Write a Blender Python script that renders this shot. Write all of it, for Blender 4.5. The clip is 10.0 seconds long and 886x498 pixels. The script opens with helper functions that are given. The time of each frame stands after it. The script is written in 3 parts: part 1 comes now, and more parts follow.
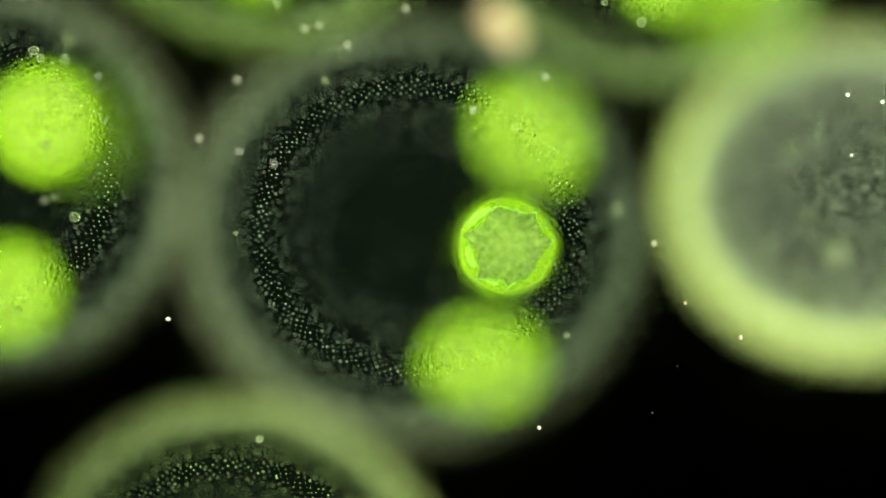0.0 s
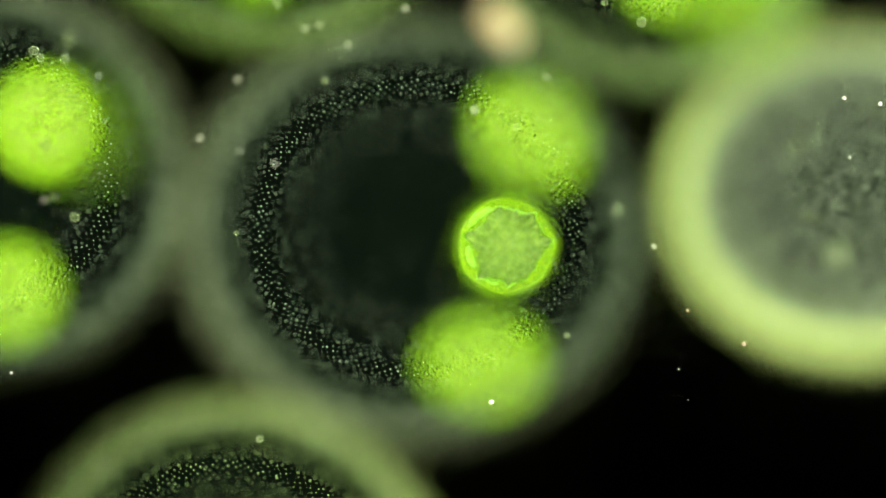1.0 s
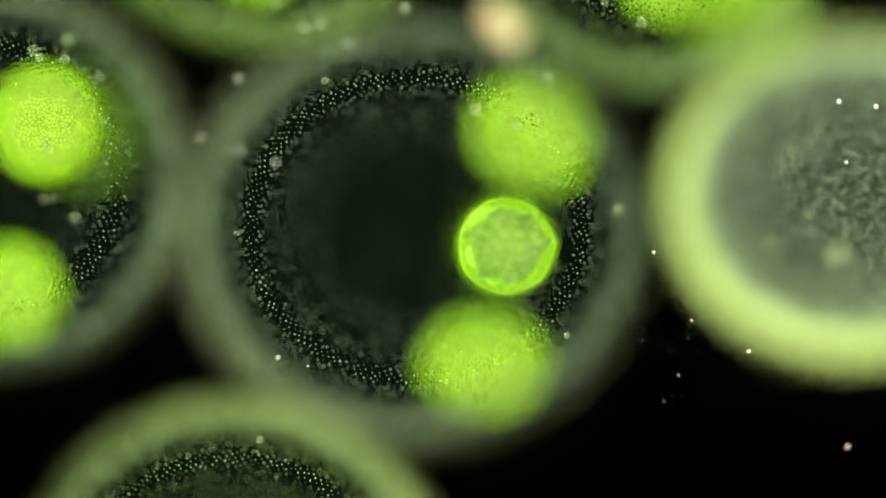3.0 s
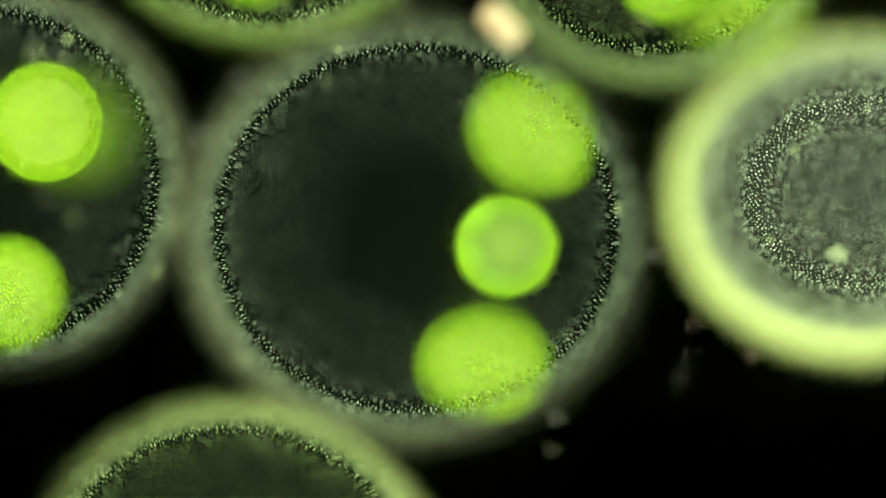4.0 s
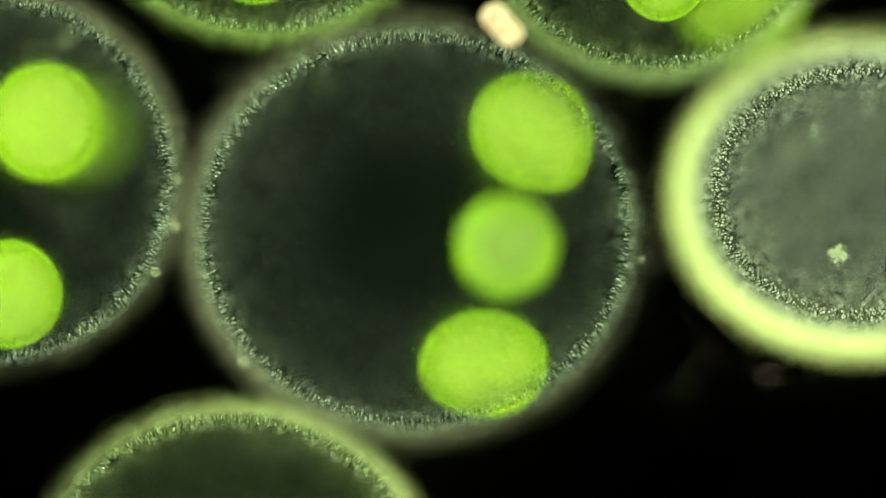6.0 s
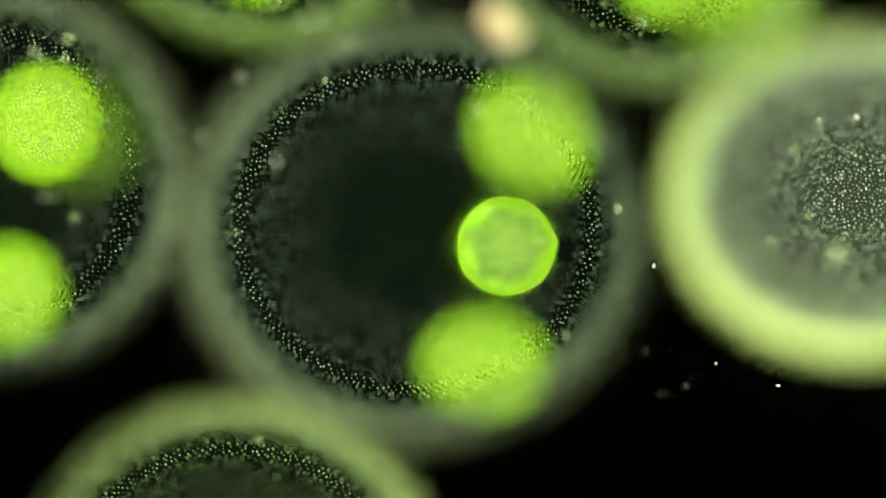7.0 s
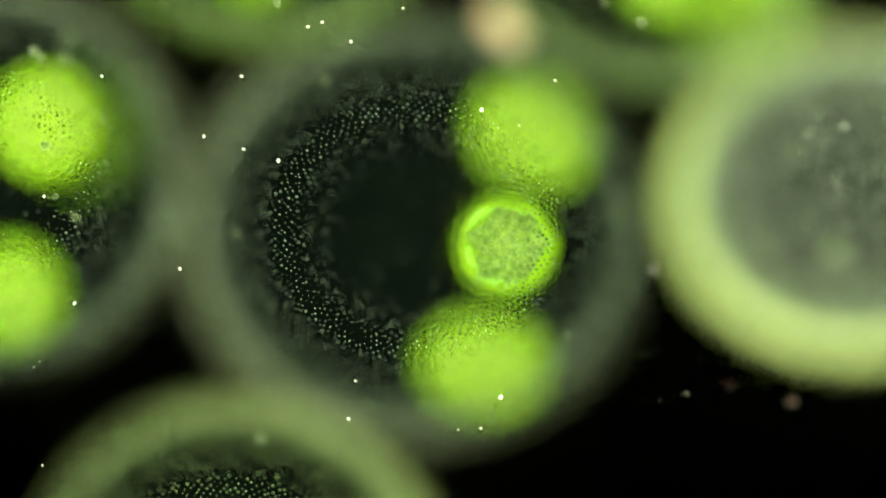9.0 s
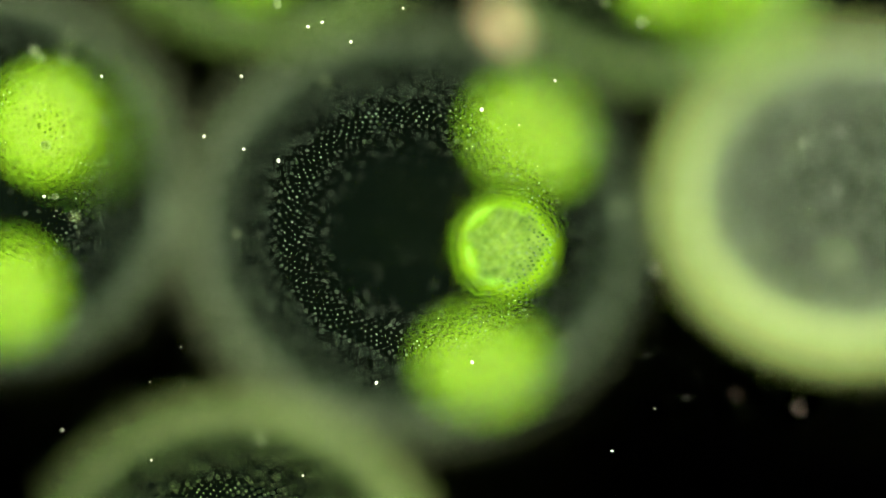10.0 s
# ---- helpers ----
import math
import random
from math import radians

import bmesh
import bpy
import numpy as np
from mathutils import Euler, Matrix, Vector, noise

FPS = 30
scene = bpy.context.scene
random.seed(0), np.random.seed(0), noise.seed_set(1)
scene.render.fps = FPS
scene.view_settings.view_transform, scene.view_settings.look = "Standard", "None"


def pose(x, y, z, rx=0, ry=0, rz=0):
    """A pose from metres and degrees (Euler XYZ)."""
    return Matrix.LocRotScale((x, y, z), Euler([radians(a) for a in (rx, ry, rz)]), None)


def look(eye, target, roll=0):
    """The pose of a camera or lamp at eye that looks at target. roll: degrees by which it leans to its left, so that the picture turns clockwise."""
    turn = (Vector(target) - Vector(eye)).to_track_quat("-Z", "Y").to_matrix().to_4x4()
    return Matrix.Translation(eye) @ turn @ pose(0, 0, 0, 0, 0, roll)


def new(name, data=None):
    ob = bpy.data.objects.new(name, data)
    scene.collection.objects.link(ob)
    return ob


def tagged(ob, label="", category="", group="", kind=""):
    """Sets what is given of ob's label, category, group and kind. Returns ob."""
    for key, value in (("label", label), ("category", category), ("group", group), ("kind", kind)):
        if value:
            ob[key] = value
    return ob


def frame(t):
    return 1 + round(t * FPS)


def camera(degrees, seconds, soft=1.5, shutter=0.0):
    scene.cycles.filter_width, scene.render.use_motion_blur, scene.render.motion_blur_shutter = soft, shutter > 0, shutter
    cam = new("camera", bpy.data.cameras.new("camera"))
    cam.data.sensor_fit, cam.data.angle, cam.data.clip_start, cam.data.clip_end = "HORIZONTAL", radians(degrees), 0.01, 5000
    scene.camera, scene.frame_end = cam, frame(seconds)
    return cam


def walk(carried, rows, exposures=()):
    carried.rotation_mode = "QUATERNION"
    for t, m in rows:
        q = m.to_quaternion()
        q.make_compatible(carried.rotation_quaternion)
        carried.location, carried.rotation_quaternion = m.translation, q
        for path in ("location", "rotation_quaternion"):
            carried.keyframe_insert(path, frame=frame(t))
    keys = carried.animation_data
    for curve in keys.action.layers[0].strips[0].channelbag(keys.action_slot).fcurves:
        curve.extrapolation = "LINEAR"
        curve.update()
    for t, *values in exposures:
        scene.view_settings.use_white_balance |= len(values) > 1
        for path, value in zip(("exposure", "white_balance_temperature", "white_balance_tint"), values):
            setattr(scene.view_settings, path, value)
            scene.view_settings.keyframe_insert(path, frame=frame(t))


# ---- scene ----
# A drop of water under the microscope, drawn ten thousand times enlarged: one metre stands for 0.1 mm, so that a
# colony of half a millimetre is five metres wide. One unit of the plan is 0.65 micrometres. z = 0 is the water's
# middle plane; the microscope looks straight down.
ENLARGED = 10000
U = 0.65e-6 * ENLARGED
REACH = 0.040 * ENLARGED   # from the front lens to the plane in focus
SPREAD = 0.20        # half width of the light cone that the lens takes in, per length

cam = camera(math.degrees(2 * math.atan(784 * U / REACH)), 10.0, soft=0.8)
cam.data.dof.use_dof = True
cam.data.dof.focus_distance = REACH
cam.data.dof.aperture_fstop = cam.data.lens * 0.001 / (2 * SPREAD * REACH)


def level(h):
    return pose(0, 0, REACH + h * U)


# The focus is turned down into the colonies and up again: the whole tube moves.
walk(cam, [(t, level(h)) for t, h in (
    (0.0, 260), (1.0, 258), (2.0, 263), (2.7, 264), (3.2, 222), (3.8, 180), (4.0, 163), (4.5, 120), (5.0, 98),
    (5.5, 78), (5.7, 76), (6.2, 130), (6.8, 198), (7.1, 232), (7.5, 252), (8.0, 268), (8.5, 285), (9.0, 294),
    (9.5, 300), (10.0, 301))])

# ---- light: the hollow cone of a dark-field condenser, and an added ring above for its return from the cover glass ----
world = bpy.data.worlds.new("dark_field")
scene.world = world
world.use_nodes = True
world.node_tree.nodes["Background"].inputs["Color"].default_value = (0, 0, 0, 1)
world.node_tree.nodes["Background"].inputs["Strength"].default_value = 0.0


def ring_of_lamps(count, elevation, power, first=0.0):
    for i in range(count):
        a = radians(first + 360 * i / count)
        e = radians(elevation)
        far = 0.008 * ENLARGED
        eye = Vector((math.cos(a) * math.cos(e), math.sin(a) * math.cos(e), math.sin(e))) * far
        lamp = bpy.data.lights.new("ring_lamp", "AREA")
        lamp.shape, lamp.size, lamp.energy = "DISK", 0.005 * ENLARGED, power * ENLARGED ** 2
        lamp.color = (0.945, 1.0, 0.745)
        new("ring_lamp", lamp).matrix_world = look(eye, (0, 0, 0))


ring_of_lamps(5, -38, 0.0011, 20)
# Added unseen upper ring: stands in for light sent back down from above.
ring_of_lamps(5, 38, 0.00074, 56)
scene.view_settings.exposure = 0.0


# ---- materials ----
def shader(name):
    m = bpy.data.materials.new(name)
    m.use_nodes = True
    m.node_tree.nodes.clear()
    out = m.node_tree.nodes.new("ShaderNodeOutputMaterial")
    return m, m.node_tree, out


def scatter(name, low, high, size, gloss=0.08, rough=0.3, through_part=0.5, clear=0.0, islands=False):
    """A body of living matter that scatters light: half thrown back, half let through, a wet gloss, and some of it clear."""
    m, tree, out = shader(name)
    n, link = tree.nodes, tree.links
    spots = n.new("ShaderNodeTexNoise")
    spots.inputs["Scale"].default_value, spots.inputs["Detail"].default_value = 1 / (size * U), 4
    where = n.new("ShaderNodeTexCoord")
    link.new(where.outputs["Object"], spots.inputs["Vector"])
    mix = n.new("ShaderNodeMix")
    mix.data_type = "RGBA"
    mix.inputs[6].default_value, mix.inputs[7].default_value = (*low, 1), (*high, 1)
    if islands:
        geo = n.new("ShaderNodeNewGeometry")
        link.new(geo.outputs["Random Per Island"], mix.inputs[0])
    else:
        ramp = n.new("ShaderNodeMapRange")
        ramp.inputs[1].default_value, ramp.inputs[2].default_value = 0.35, 0.65
        link.new(spots.outputs["Fac"], ramp.inputs[0])
        link.new(ramp.outputs[0], mix.inputs[0])
    back, fore = n.new("ShaderNodeBsdfDiffuse"), n.new("ShaderNodeBsdfTranslucent")
    shine, clear_part = n.new("ShaderNodeBsdfGlossy"), n.new("ShaderNodeBsdfTransparent")
    shine.inputs["Roughness"].default_value = rough
    link.new(mix.outputs[2], back.inputs["Color"])
    link.new(mix.outputs[2], fore.inputs["Color"])
    body, wet, whole = (n.new("ShaderNodeMixShader") for _ in range(3))
    body.inputs[0].default_value, wet.inputs[0].default_value, whole.inputs[0].default_value = through_part, gloss, clear
    link.new(back.outputs[0], body.inputs[1])
    link.new(fore.outputs[0], body.inputs[2])
    link.new(body.outputs[0], wet.inputs[1])
    link.new(shine.outputs[0], wet.inputs[2])
    link.new(wet.outputs[0], whole.inputs[1])
    link.new(clear_part.outputs[0], whole.inputs[2])
    link.new(whole.outputs[0], out.inputs["Surface"])
    return m


def stained(name, low, high, islands=True, bend=0.0):
    """A clear living cell that takes some colour out of the light behind it and may bend it."""
    m, tree, out = shader(name)
    n, link = tree.nodes, tree.links
    mix = n.new("ShaderNodeMix")
    mix.data_type = "RGBA"
    mix.inputs[6].default_value, mix.inputs[7].default_value = (*low, 1), (*high, 1)
    if islands:
        link.new(n.new("ShaderNodeNewGeometry").outputs["Random Per Island"], mix.inputs[0])
    else:
        link.new(n.new("ShaderNodeObjectInfo").outputs["Random"], mix.inputs[0])
    body = n.new("ShaderNodeBsdfRefraction" if bend else "ShaderNodeBsdfTransparent")
    if bend:
        body.inputs["IOR"].default_value, body.inputs["Roughness"].default_value = bend, 0.0
    link.new(mix.outputs[2], body.inputs["Color"])
    link.new(body.outputs[0], out.inputs["Surface"])
    return m


CELL = stained("somatic_cell", (0.77, 0.83, 0.71), (0.93, 0.95, 0.90))
CELL_SINGLE = stained("single_somatic_cell", (0.77, 0.83, 0.71), (0.93, 0.95, 0.90), islands=False)
CELL_LENS = stained("plump_somatic_cell", (0.90, 0.93, 0.88), (0.97, 0.98, 0.96), bend=1.055)
CELL_GREEN = stained("green_somatic_cell", (0.70, 0.79, 0.56), (0.88, 0.92, 0.78))
# Bead colours that stand for the glints of light on the cells.
GLINT_BRIGHT = scatter("white_glint", (0.05, 0.07, 0.05), (0.66, 0.76, 0.62), 30, gloss=0.05, rough=0.2, islands=True)
GLINT = scatter("pale_glint", (0.02, 0.03, 0.02), (0.33, 0.41, 0.32), 30, gloss=0.03, rough=0.2, islands=True)
GLINT_GREEN = scatter("pale_green_glint", (0.02, 0.04, 0.01), (0.36, 0.46, 0.24), 30, gloss=0.03, rough=0.2, islands=True)
# Whip colours that also carry the glow of light round each colony's limb.
LASH_GREY = scatter("grey_flagella_glow", (0.33, 0.38, 0.22), (0.43, 0.48, 0.29), 60, gloss=0.0, clear=0.82, islands=True)
LASH_GREEN = scatter("green_flagella_glow", (0.32, 0.50, 0.12), (0.42, 0.60, 0.17), 60, gloss=0.0, clear=0.6, islands=True)
LASH_MIXED = scatter("grey_green_flagella_glow", (0.29, 0.42, 0.16), (0.39, 0.53, 0.22), 60, gloss=0.0, clear=0.68, islands=True)
LASH_OLIVE = scatter("olive_flagella_glow", (0.42, 0.53, 0.21), (0.52, 0.63, 0.26), 60, gloss=0.0, clear=0.65, islands=True)
LASH_YELLOW = scatter("yellow_flagella_glow", (0.63, 0.75, 0.31), (0.73, 0.84, 0.38), 60, gloss=0.0, clear=0.58, islands=True)
GEL = scatter("clear_gel", (0.20, 0.40, 0.27), (0.30, 0.52, 0.37), 70, gloss=0.0, clear=0.9965)
GEL_THICK = scatter("cloudy_gel", (0.40, 0.52, 0.38), (0.6, 0.70, 0.54), 40, gloss=0.0, clear=0.981)
EMBRYO = scatter("green_embryo", (0.32, 0.56, 0.002), (0.43, 0.68, 0.005), 14, gloss=0.01, through_part=0.5, clear=0.70)
LIMB_SHELL = scatter("lime_limb_shell", (0.38, 0.61, 0.014), (0.51, 0.72, 0.06), 10, gloss=0.0, clear=0.54)
EMBRYO_CELL = scatter("embryo_cell", (0.27, 0.53, 0.004), (0.43, 0.70, 0.03), 25, gloss=0.01, islands=True)
GLOW_SHELL = scatter("green_glow_shell", (0.22, 0.42, 0.02), (0.32, 0.52, 0.04), 20, gloss=0.0, clear=0.955)
FOLDED = scatter("leaf_green_embryo", (0.25, 0.50, 0.004), (0.40, 0.64, 0.010), 8, gloss=0.02, clear=0.15)
RIM = scatter("lime_rim", (0.28, 0.62, 0.006), (0.44, 0.78, 0.02), 6, gloss=0.08)
CORE = scatter("pale_green_core", (0.66, 0.73, 0.30), (0.85, 0.87, 0.58), 12, gloss=0.0)
CUP = scatter("pale_green_cup", (0.17, 0.30, 0.03), (0.38, 0.54, 0.10), 14, gloss=0.02, clear=0.2)
CUP_CELL = scatter("pale_skin_cell", (0.12, 0.25, 0.018), (0.34, 0.50, 0.09), 9, gloss=0.06, islands=True)
RUST = scatter("rusty_speck", (0.36, 0.18, 0.15), (0.70, 0.58, 0.56), 4, gloss=0.15, rough=0.1)
SPECK = scatter("pale_speck", (0.75, 0.70, 0.66), (0.95, 0.93, 0.9), 2, gloss=0.4, rough=0.1)
ROD = scatter("pale_rod", (0.62, 0.44, 0.28), (0.85, 0.76, 0.60), 22, gloss=0.05)
FLOC = scatter("pale_floc", (0.30, 0.38, 0.22), (0.62, 0.70, 0.44), 5, gloss=0.02, clear=0.3)


def glass(name):
    m, tree, out = shader(name)
    n, link = tree.nodes, tree.links
    clear_part, shine, mix, edge = (n.new(k) for k in ("ShaderNodeBsdfTransparent", "ShaderNodeBsdfGlossy", "ShaderNodeMixShader", "ShaderNodeFresnel"))
    shine.inputs["Roughness"].default_value = 0.02
    edge.inputs["IOR"].default_value = 1.14
    link.new(edge.outputs[0], mix.inputs[0])
    link.new(clear_part.outputs[0], mix.inputs[1])
    link.new(shine.outputs[0], mix.inputs[2])
    link.new(mix.outputs[0], out.inputs["Surface"])
    return m


def droplet_skin(name):
    """A clear droplet: faint inside, with a wet gloss that grows towards its rim."""
    m = scatter(name, (0.40, 0.55, 0.20), (0.7, 0.85, 0.45), 6, gloss=0.0, clear=0.93)
    n, link = m.node_tree.nodes, m.node_tree.links
    out = next(k for k in n if k.type == "OUTPUT_MATERIAL")
    inside = out.inputs["Surface"].links[0].from_socket
    edge, steep, shine, mix = n.new("ShaderNodeLayerWeight"), n.new("ShaderNodeMath"), n.new("ShaderNodeBsdfGlossy"), n.new("ShaderNodeMixShader")
    steep.operation = "POWER"
    steep.inputs[1].default_value = 3.0
    shine.inputs["Roughness"].default_value = 0.45
    shine.inputs["Color"].default_value = (0.48, 0.55, 0.38, 1)
    link.new(edge.outputs["Facing"], steep.inputs[0])
    link.new(steep.outputs[0], mix.inputs[0])
    link.new(inside, mix.inputs[1])
    link.new(shine.outputs[0], mix.inputs[2])
    link.new(mix.outputs[0], out.inputs["Surface"])
    return m


BUBBLE = droplet_skin("pale_droplet")
GLASS = glass("slide_glass")


# ---- mesh tools ----
def at(px, py, h=0.0):
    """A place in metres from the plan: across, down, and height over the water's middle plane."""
    return Vector(((px - 784) * U, (441 - py) * U, h * U))


def solid(name, verts, faces, material, parent=None, label="", smooth=True):
    """One mesh object from arrays of vertices (plan units) and faces of one size."""
    verts, faces = np.asarray(verts, np.float32) * U, np.asarray(faces, np.int32)
    mesh = bpy.data.meshes.new(name)
    mesh.vertices.add(len(verts))
    mesh.vertices.foreach_set("co", verts.ravel())
    mesh.loops.add(faces.size)
    mesh.loops.foreach_set("vertex_index", faces.ravel())
    mesh.polygons.add(len(faces))
    mesh.polygons.foreach_set("loop_start", np.arange(0, faces.size, faces.shape[1], dtype=np.int32))
    mesh.polygons.foreach_set("use_smooth", np.full(len(faces), smooth))
    mesh.update(calc_edges=True)
    mesh.materials.append(material)
    ob = new(name, mesh)
    ob.parent = parent
    return tagged(ob, label) if label else ob


def ico(level_of_detail):
    bm = bmesh.new()
    bmesh.ops.create_icosphere(bm, subdivisions=level_of_detail, radius=1.0)
    bm.verts.ensure_lookup_table()
    v = np.array([p.co[:] for p in bm.verts])
    f = np.array([[p.index for p in face.verts] for face in bm.faces])
    bm.free()
    return v, f


ICO = {k: ico(k) for k in (1, 2, 4, 5)}
ICO[0] = (np.array([(1, 0, 0), (-1, 0, 0), (0, 1, 0), (0, -1, 0), (0, 0, 1), (0, 0, -1)], float),
          np.array([(0, 2, 4), (2, 1, 4), (1, 3, 4), (3, 0, 4), (2, 0, 5), (1, 2, 5), (3, 1, 5), (0, 3, 5)]))


def spiral(count, rng, loose):
    """Points spread evenly over the unit ball, a little shaken."""
    i = np.arange(count) + 0.5
    z = 1 - 2 * i / count
    a = i * math.pi * (3 - math.sqrt(5))
    p = np.stack([np.cos(a) * np.sqrt(1 - z * z), np.sin(a) * np.sqrt(1 - z * z), z], 1)
    p += rng.normal(0, loose * math.sqrt(4 * math.pi / count), p.shape)
    return p / np.linalg.norm(p, axis=1)[:, None]


def frames_of(nrm, rng):
    """Two directions across each normal, turned at random."""
    helper = rng.normal(size=nrm.shape)
    s = np.cross(nrm, helper)
    s /= np.linalg.norm(s, axis=1)[:, None]
    return s, np.cross(nrm, s)


def beads(name, where, nrm, radius, stretch, material, parent, rng, vary=0.2, detail=1):
    """Many small rounded cells in one mesh, each longer along its normal."""
    v, f = ICO[detail]
    s, t = frames_of(nrm, rng)
    stretch = np.broadcast_to(stretch, len(where))[:, None, None]
    size = radius * (1 + vary * rng.uniform(-1, 1, len(where)))[:, None, None]
    body = (v[None, :, 0, None] * s[:, None] + v[None, :, 1, None] * t[:, None] + stretch * v[None, :, 2, None] * nrm[:, None]) * size
    faces = f[None] + (np.arange(len(where)) * len(v))[:, None, None]
    ob = solid(name, (where[:, None] + body).reshape(-1, 3), faces.reshape(-1, 3), material, parent)
    return tagged(ob, kind="stuff")


def lashes(name, where, nrm, length, thick, material, parent, rng, lean=0.16):
    """Very thin tapering whips that stand out of a surface, each leaning a little its own way, in one mesh."""
    s, t = frames_of(nrm, rng)
    k = len(where)
    tip = where + (nrm + s * lean * rng.uniform(0, 1, (k, 1))) * length * (0.3 + 0.95 * rng.uniform(0, 1, (k, 1)) ** 1.4)
    verts = np.stack([where + (s * math.cos(a) + t * math.sin(a)) * thick for a in (0, 2.0944, 4.1888)] + [tip], 1)
    faces = np.array([(0, 1, 3), (1, 2, 3), (2, 0, 3)])[None] + (np.arange(k) * 4)[:, None, None]
    ob = solid(name, verts.reshape(-1, 3), faces.reshape(-1, 3), material, parent)
    return tagged(ob, kind="stuff")


def lumpy(v, rng, amount, waves=5):
    """A ball's points pushed in and out by a few soft waves."""
    k = rng.normal(size=(waves, 3)) * 2.2
    ph = rng.uniform(0, 6.28, waves)
    d = np.sin(v @ k.T + ph).sum(1) / waves
    return v * (1 + amount * d)[:, None]


def turned(v, degrees):
    c, s = math.cos(radians(degrees)), math.sin(radians(degrees))
    return np.stack([v[:, 0] * c - v[:, 1] * s, v[:, 0] * s + v[:, 1] * c, v[:, 2]], 1)


# ---- the colonies ----
def cornered(v, corner):
    """Draws a ball out to a blunt corner: (direction in degrees, amount)."""
    if corner is None:
        return v
    a = radians(corner[0])
    near = np.clip(v @ np.array((math.cos(a), math.sin(a), 0)), 0, 1)
    return v * (1 + corner[1] * near ** 14)[:, None]


def daughter(parent, centre, place, radii, turn, seed, label, cells=2200, corner=None):
    """A young colony inside its mother: a green body set with small cells."""
    rng = np.random.default_rng(seed)
    v, f = ICO[4]
    v = cornered(v, corner)
    offset = np.array([place[0] - centre[0], centre[1] - place[1], place[2] - centre[2]])
    shape = np.array(radii)
    body = solid("daughter_colony", turned(lumpy(v, rng, 0.025) * shape * 0.975, turn) + offset, f, EMBRYO, parent, label)
    # added shell and core: put the deeper limb and hazy middle into colour
    solid("limb_shell", turned(lumpy(v, rng, 0.05, 9) * shape * 0.88, turn) + offset, f, LIMB_SHELL, body, "added lime shell that deepens the limb colour")
    solid("pale_core", turned(lumpy(v, rng, 0.08, 9) * shape * 0.74, turn) + offset, f, CORE, body, "added pale green core for the hazy middle")
    # added faint shell: stands for the soft green glow round the daughter
    solid("glow_shell", turned(v * (shape + 5), turn) + offset, f, GLOW_SHELL, body, "added clear shell for the soft green glow")
    p = cornered(spiral(cells, rng, 0.12), corner)
    where = turned(lumpy(p, np.random.default_rng(seed), 0.025) * shape * 0.967, turn) + offset
    nrm = turned(p / shape, turn)
    nrm /= np.linalg.norm(nrm, axis=1)[:, None]
    beads("embryo_cell_layer", where, nrm, 1.6, 1.0, EMBRYO_CELL, body, rng, vary=0.4)
    return body


def squeezed(p, power):
    """Points of the unit ball pushed out to a form flattened above and below (power 2 is the ball), and the directions across it."""
    level_part = np.linalg.norm(p[:, :2], axis=1)
    p = p / ((level_part ** power + np.abs(p[:, 2]) ** power) ** (1 / power))[:, None]
    level_part = np.maximum(np.linalg.norm(p[:, :2], axis=1), 1e-6)
    across = p[:, :2] * (level_part ** (power - 2))[:, None]
    up = p[:, 2] * np.maximum(np.abs(p[:, 2]), 1e-6) ** (power - 2)
    return p, np.concatenate([across, up[:, None]], 1)


def single_cell(bead):
    """The mesh of one cell that can be told apart, shared by all of them."""
    v, f = ICO[1]
    ob = solid("somatic_cell", v * np.array((1, 1, 1.3)) * bead, f, CELL_SINGLE)
    mesh = ob.data
    bpy.data.objects.remove(ob)
    return mesh


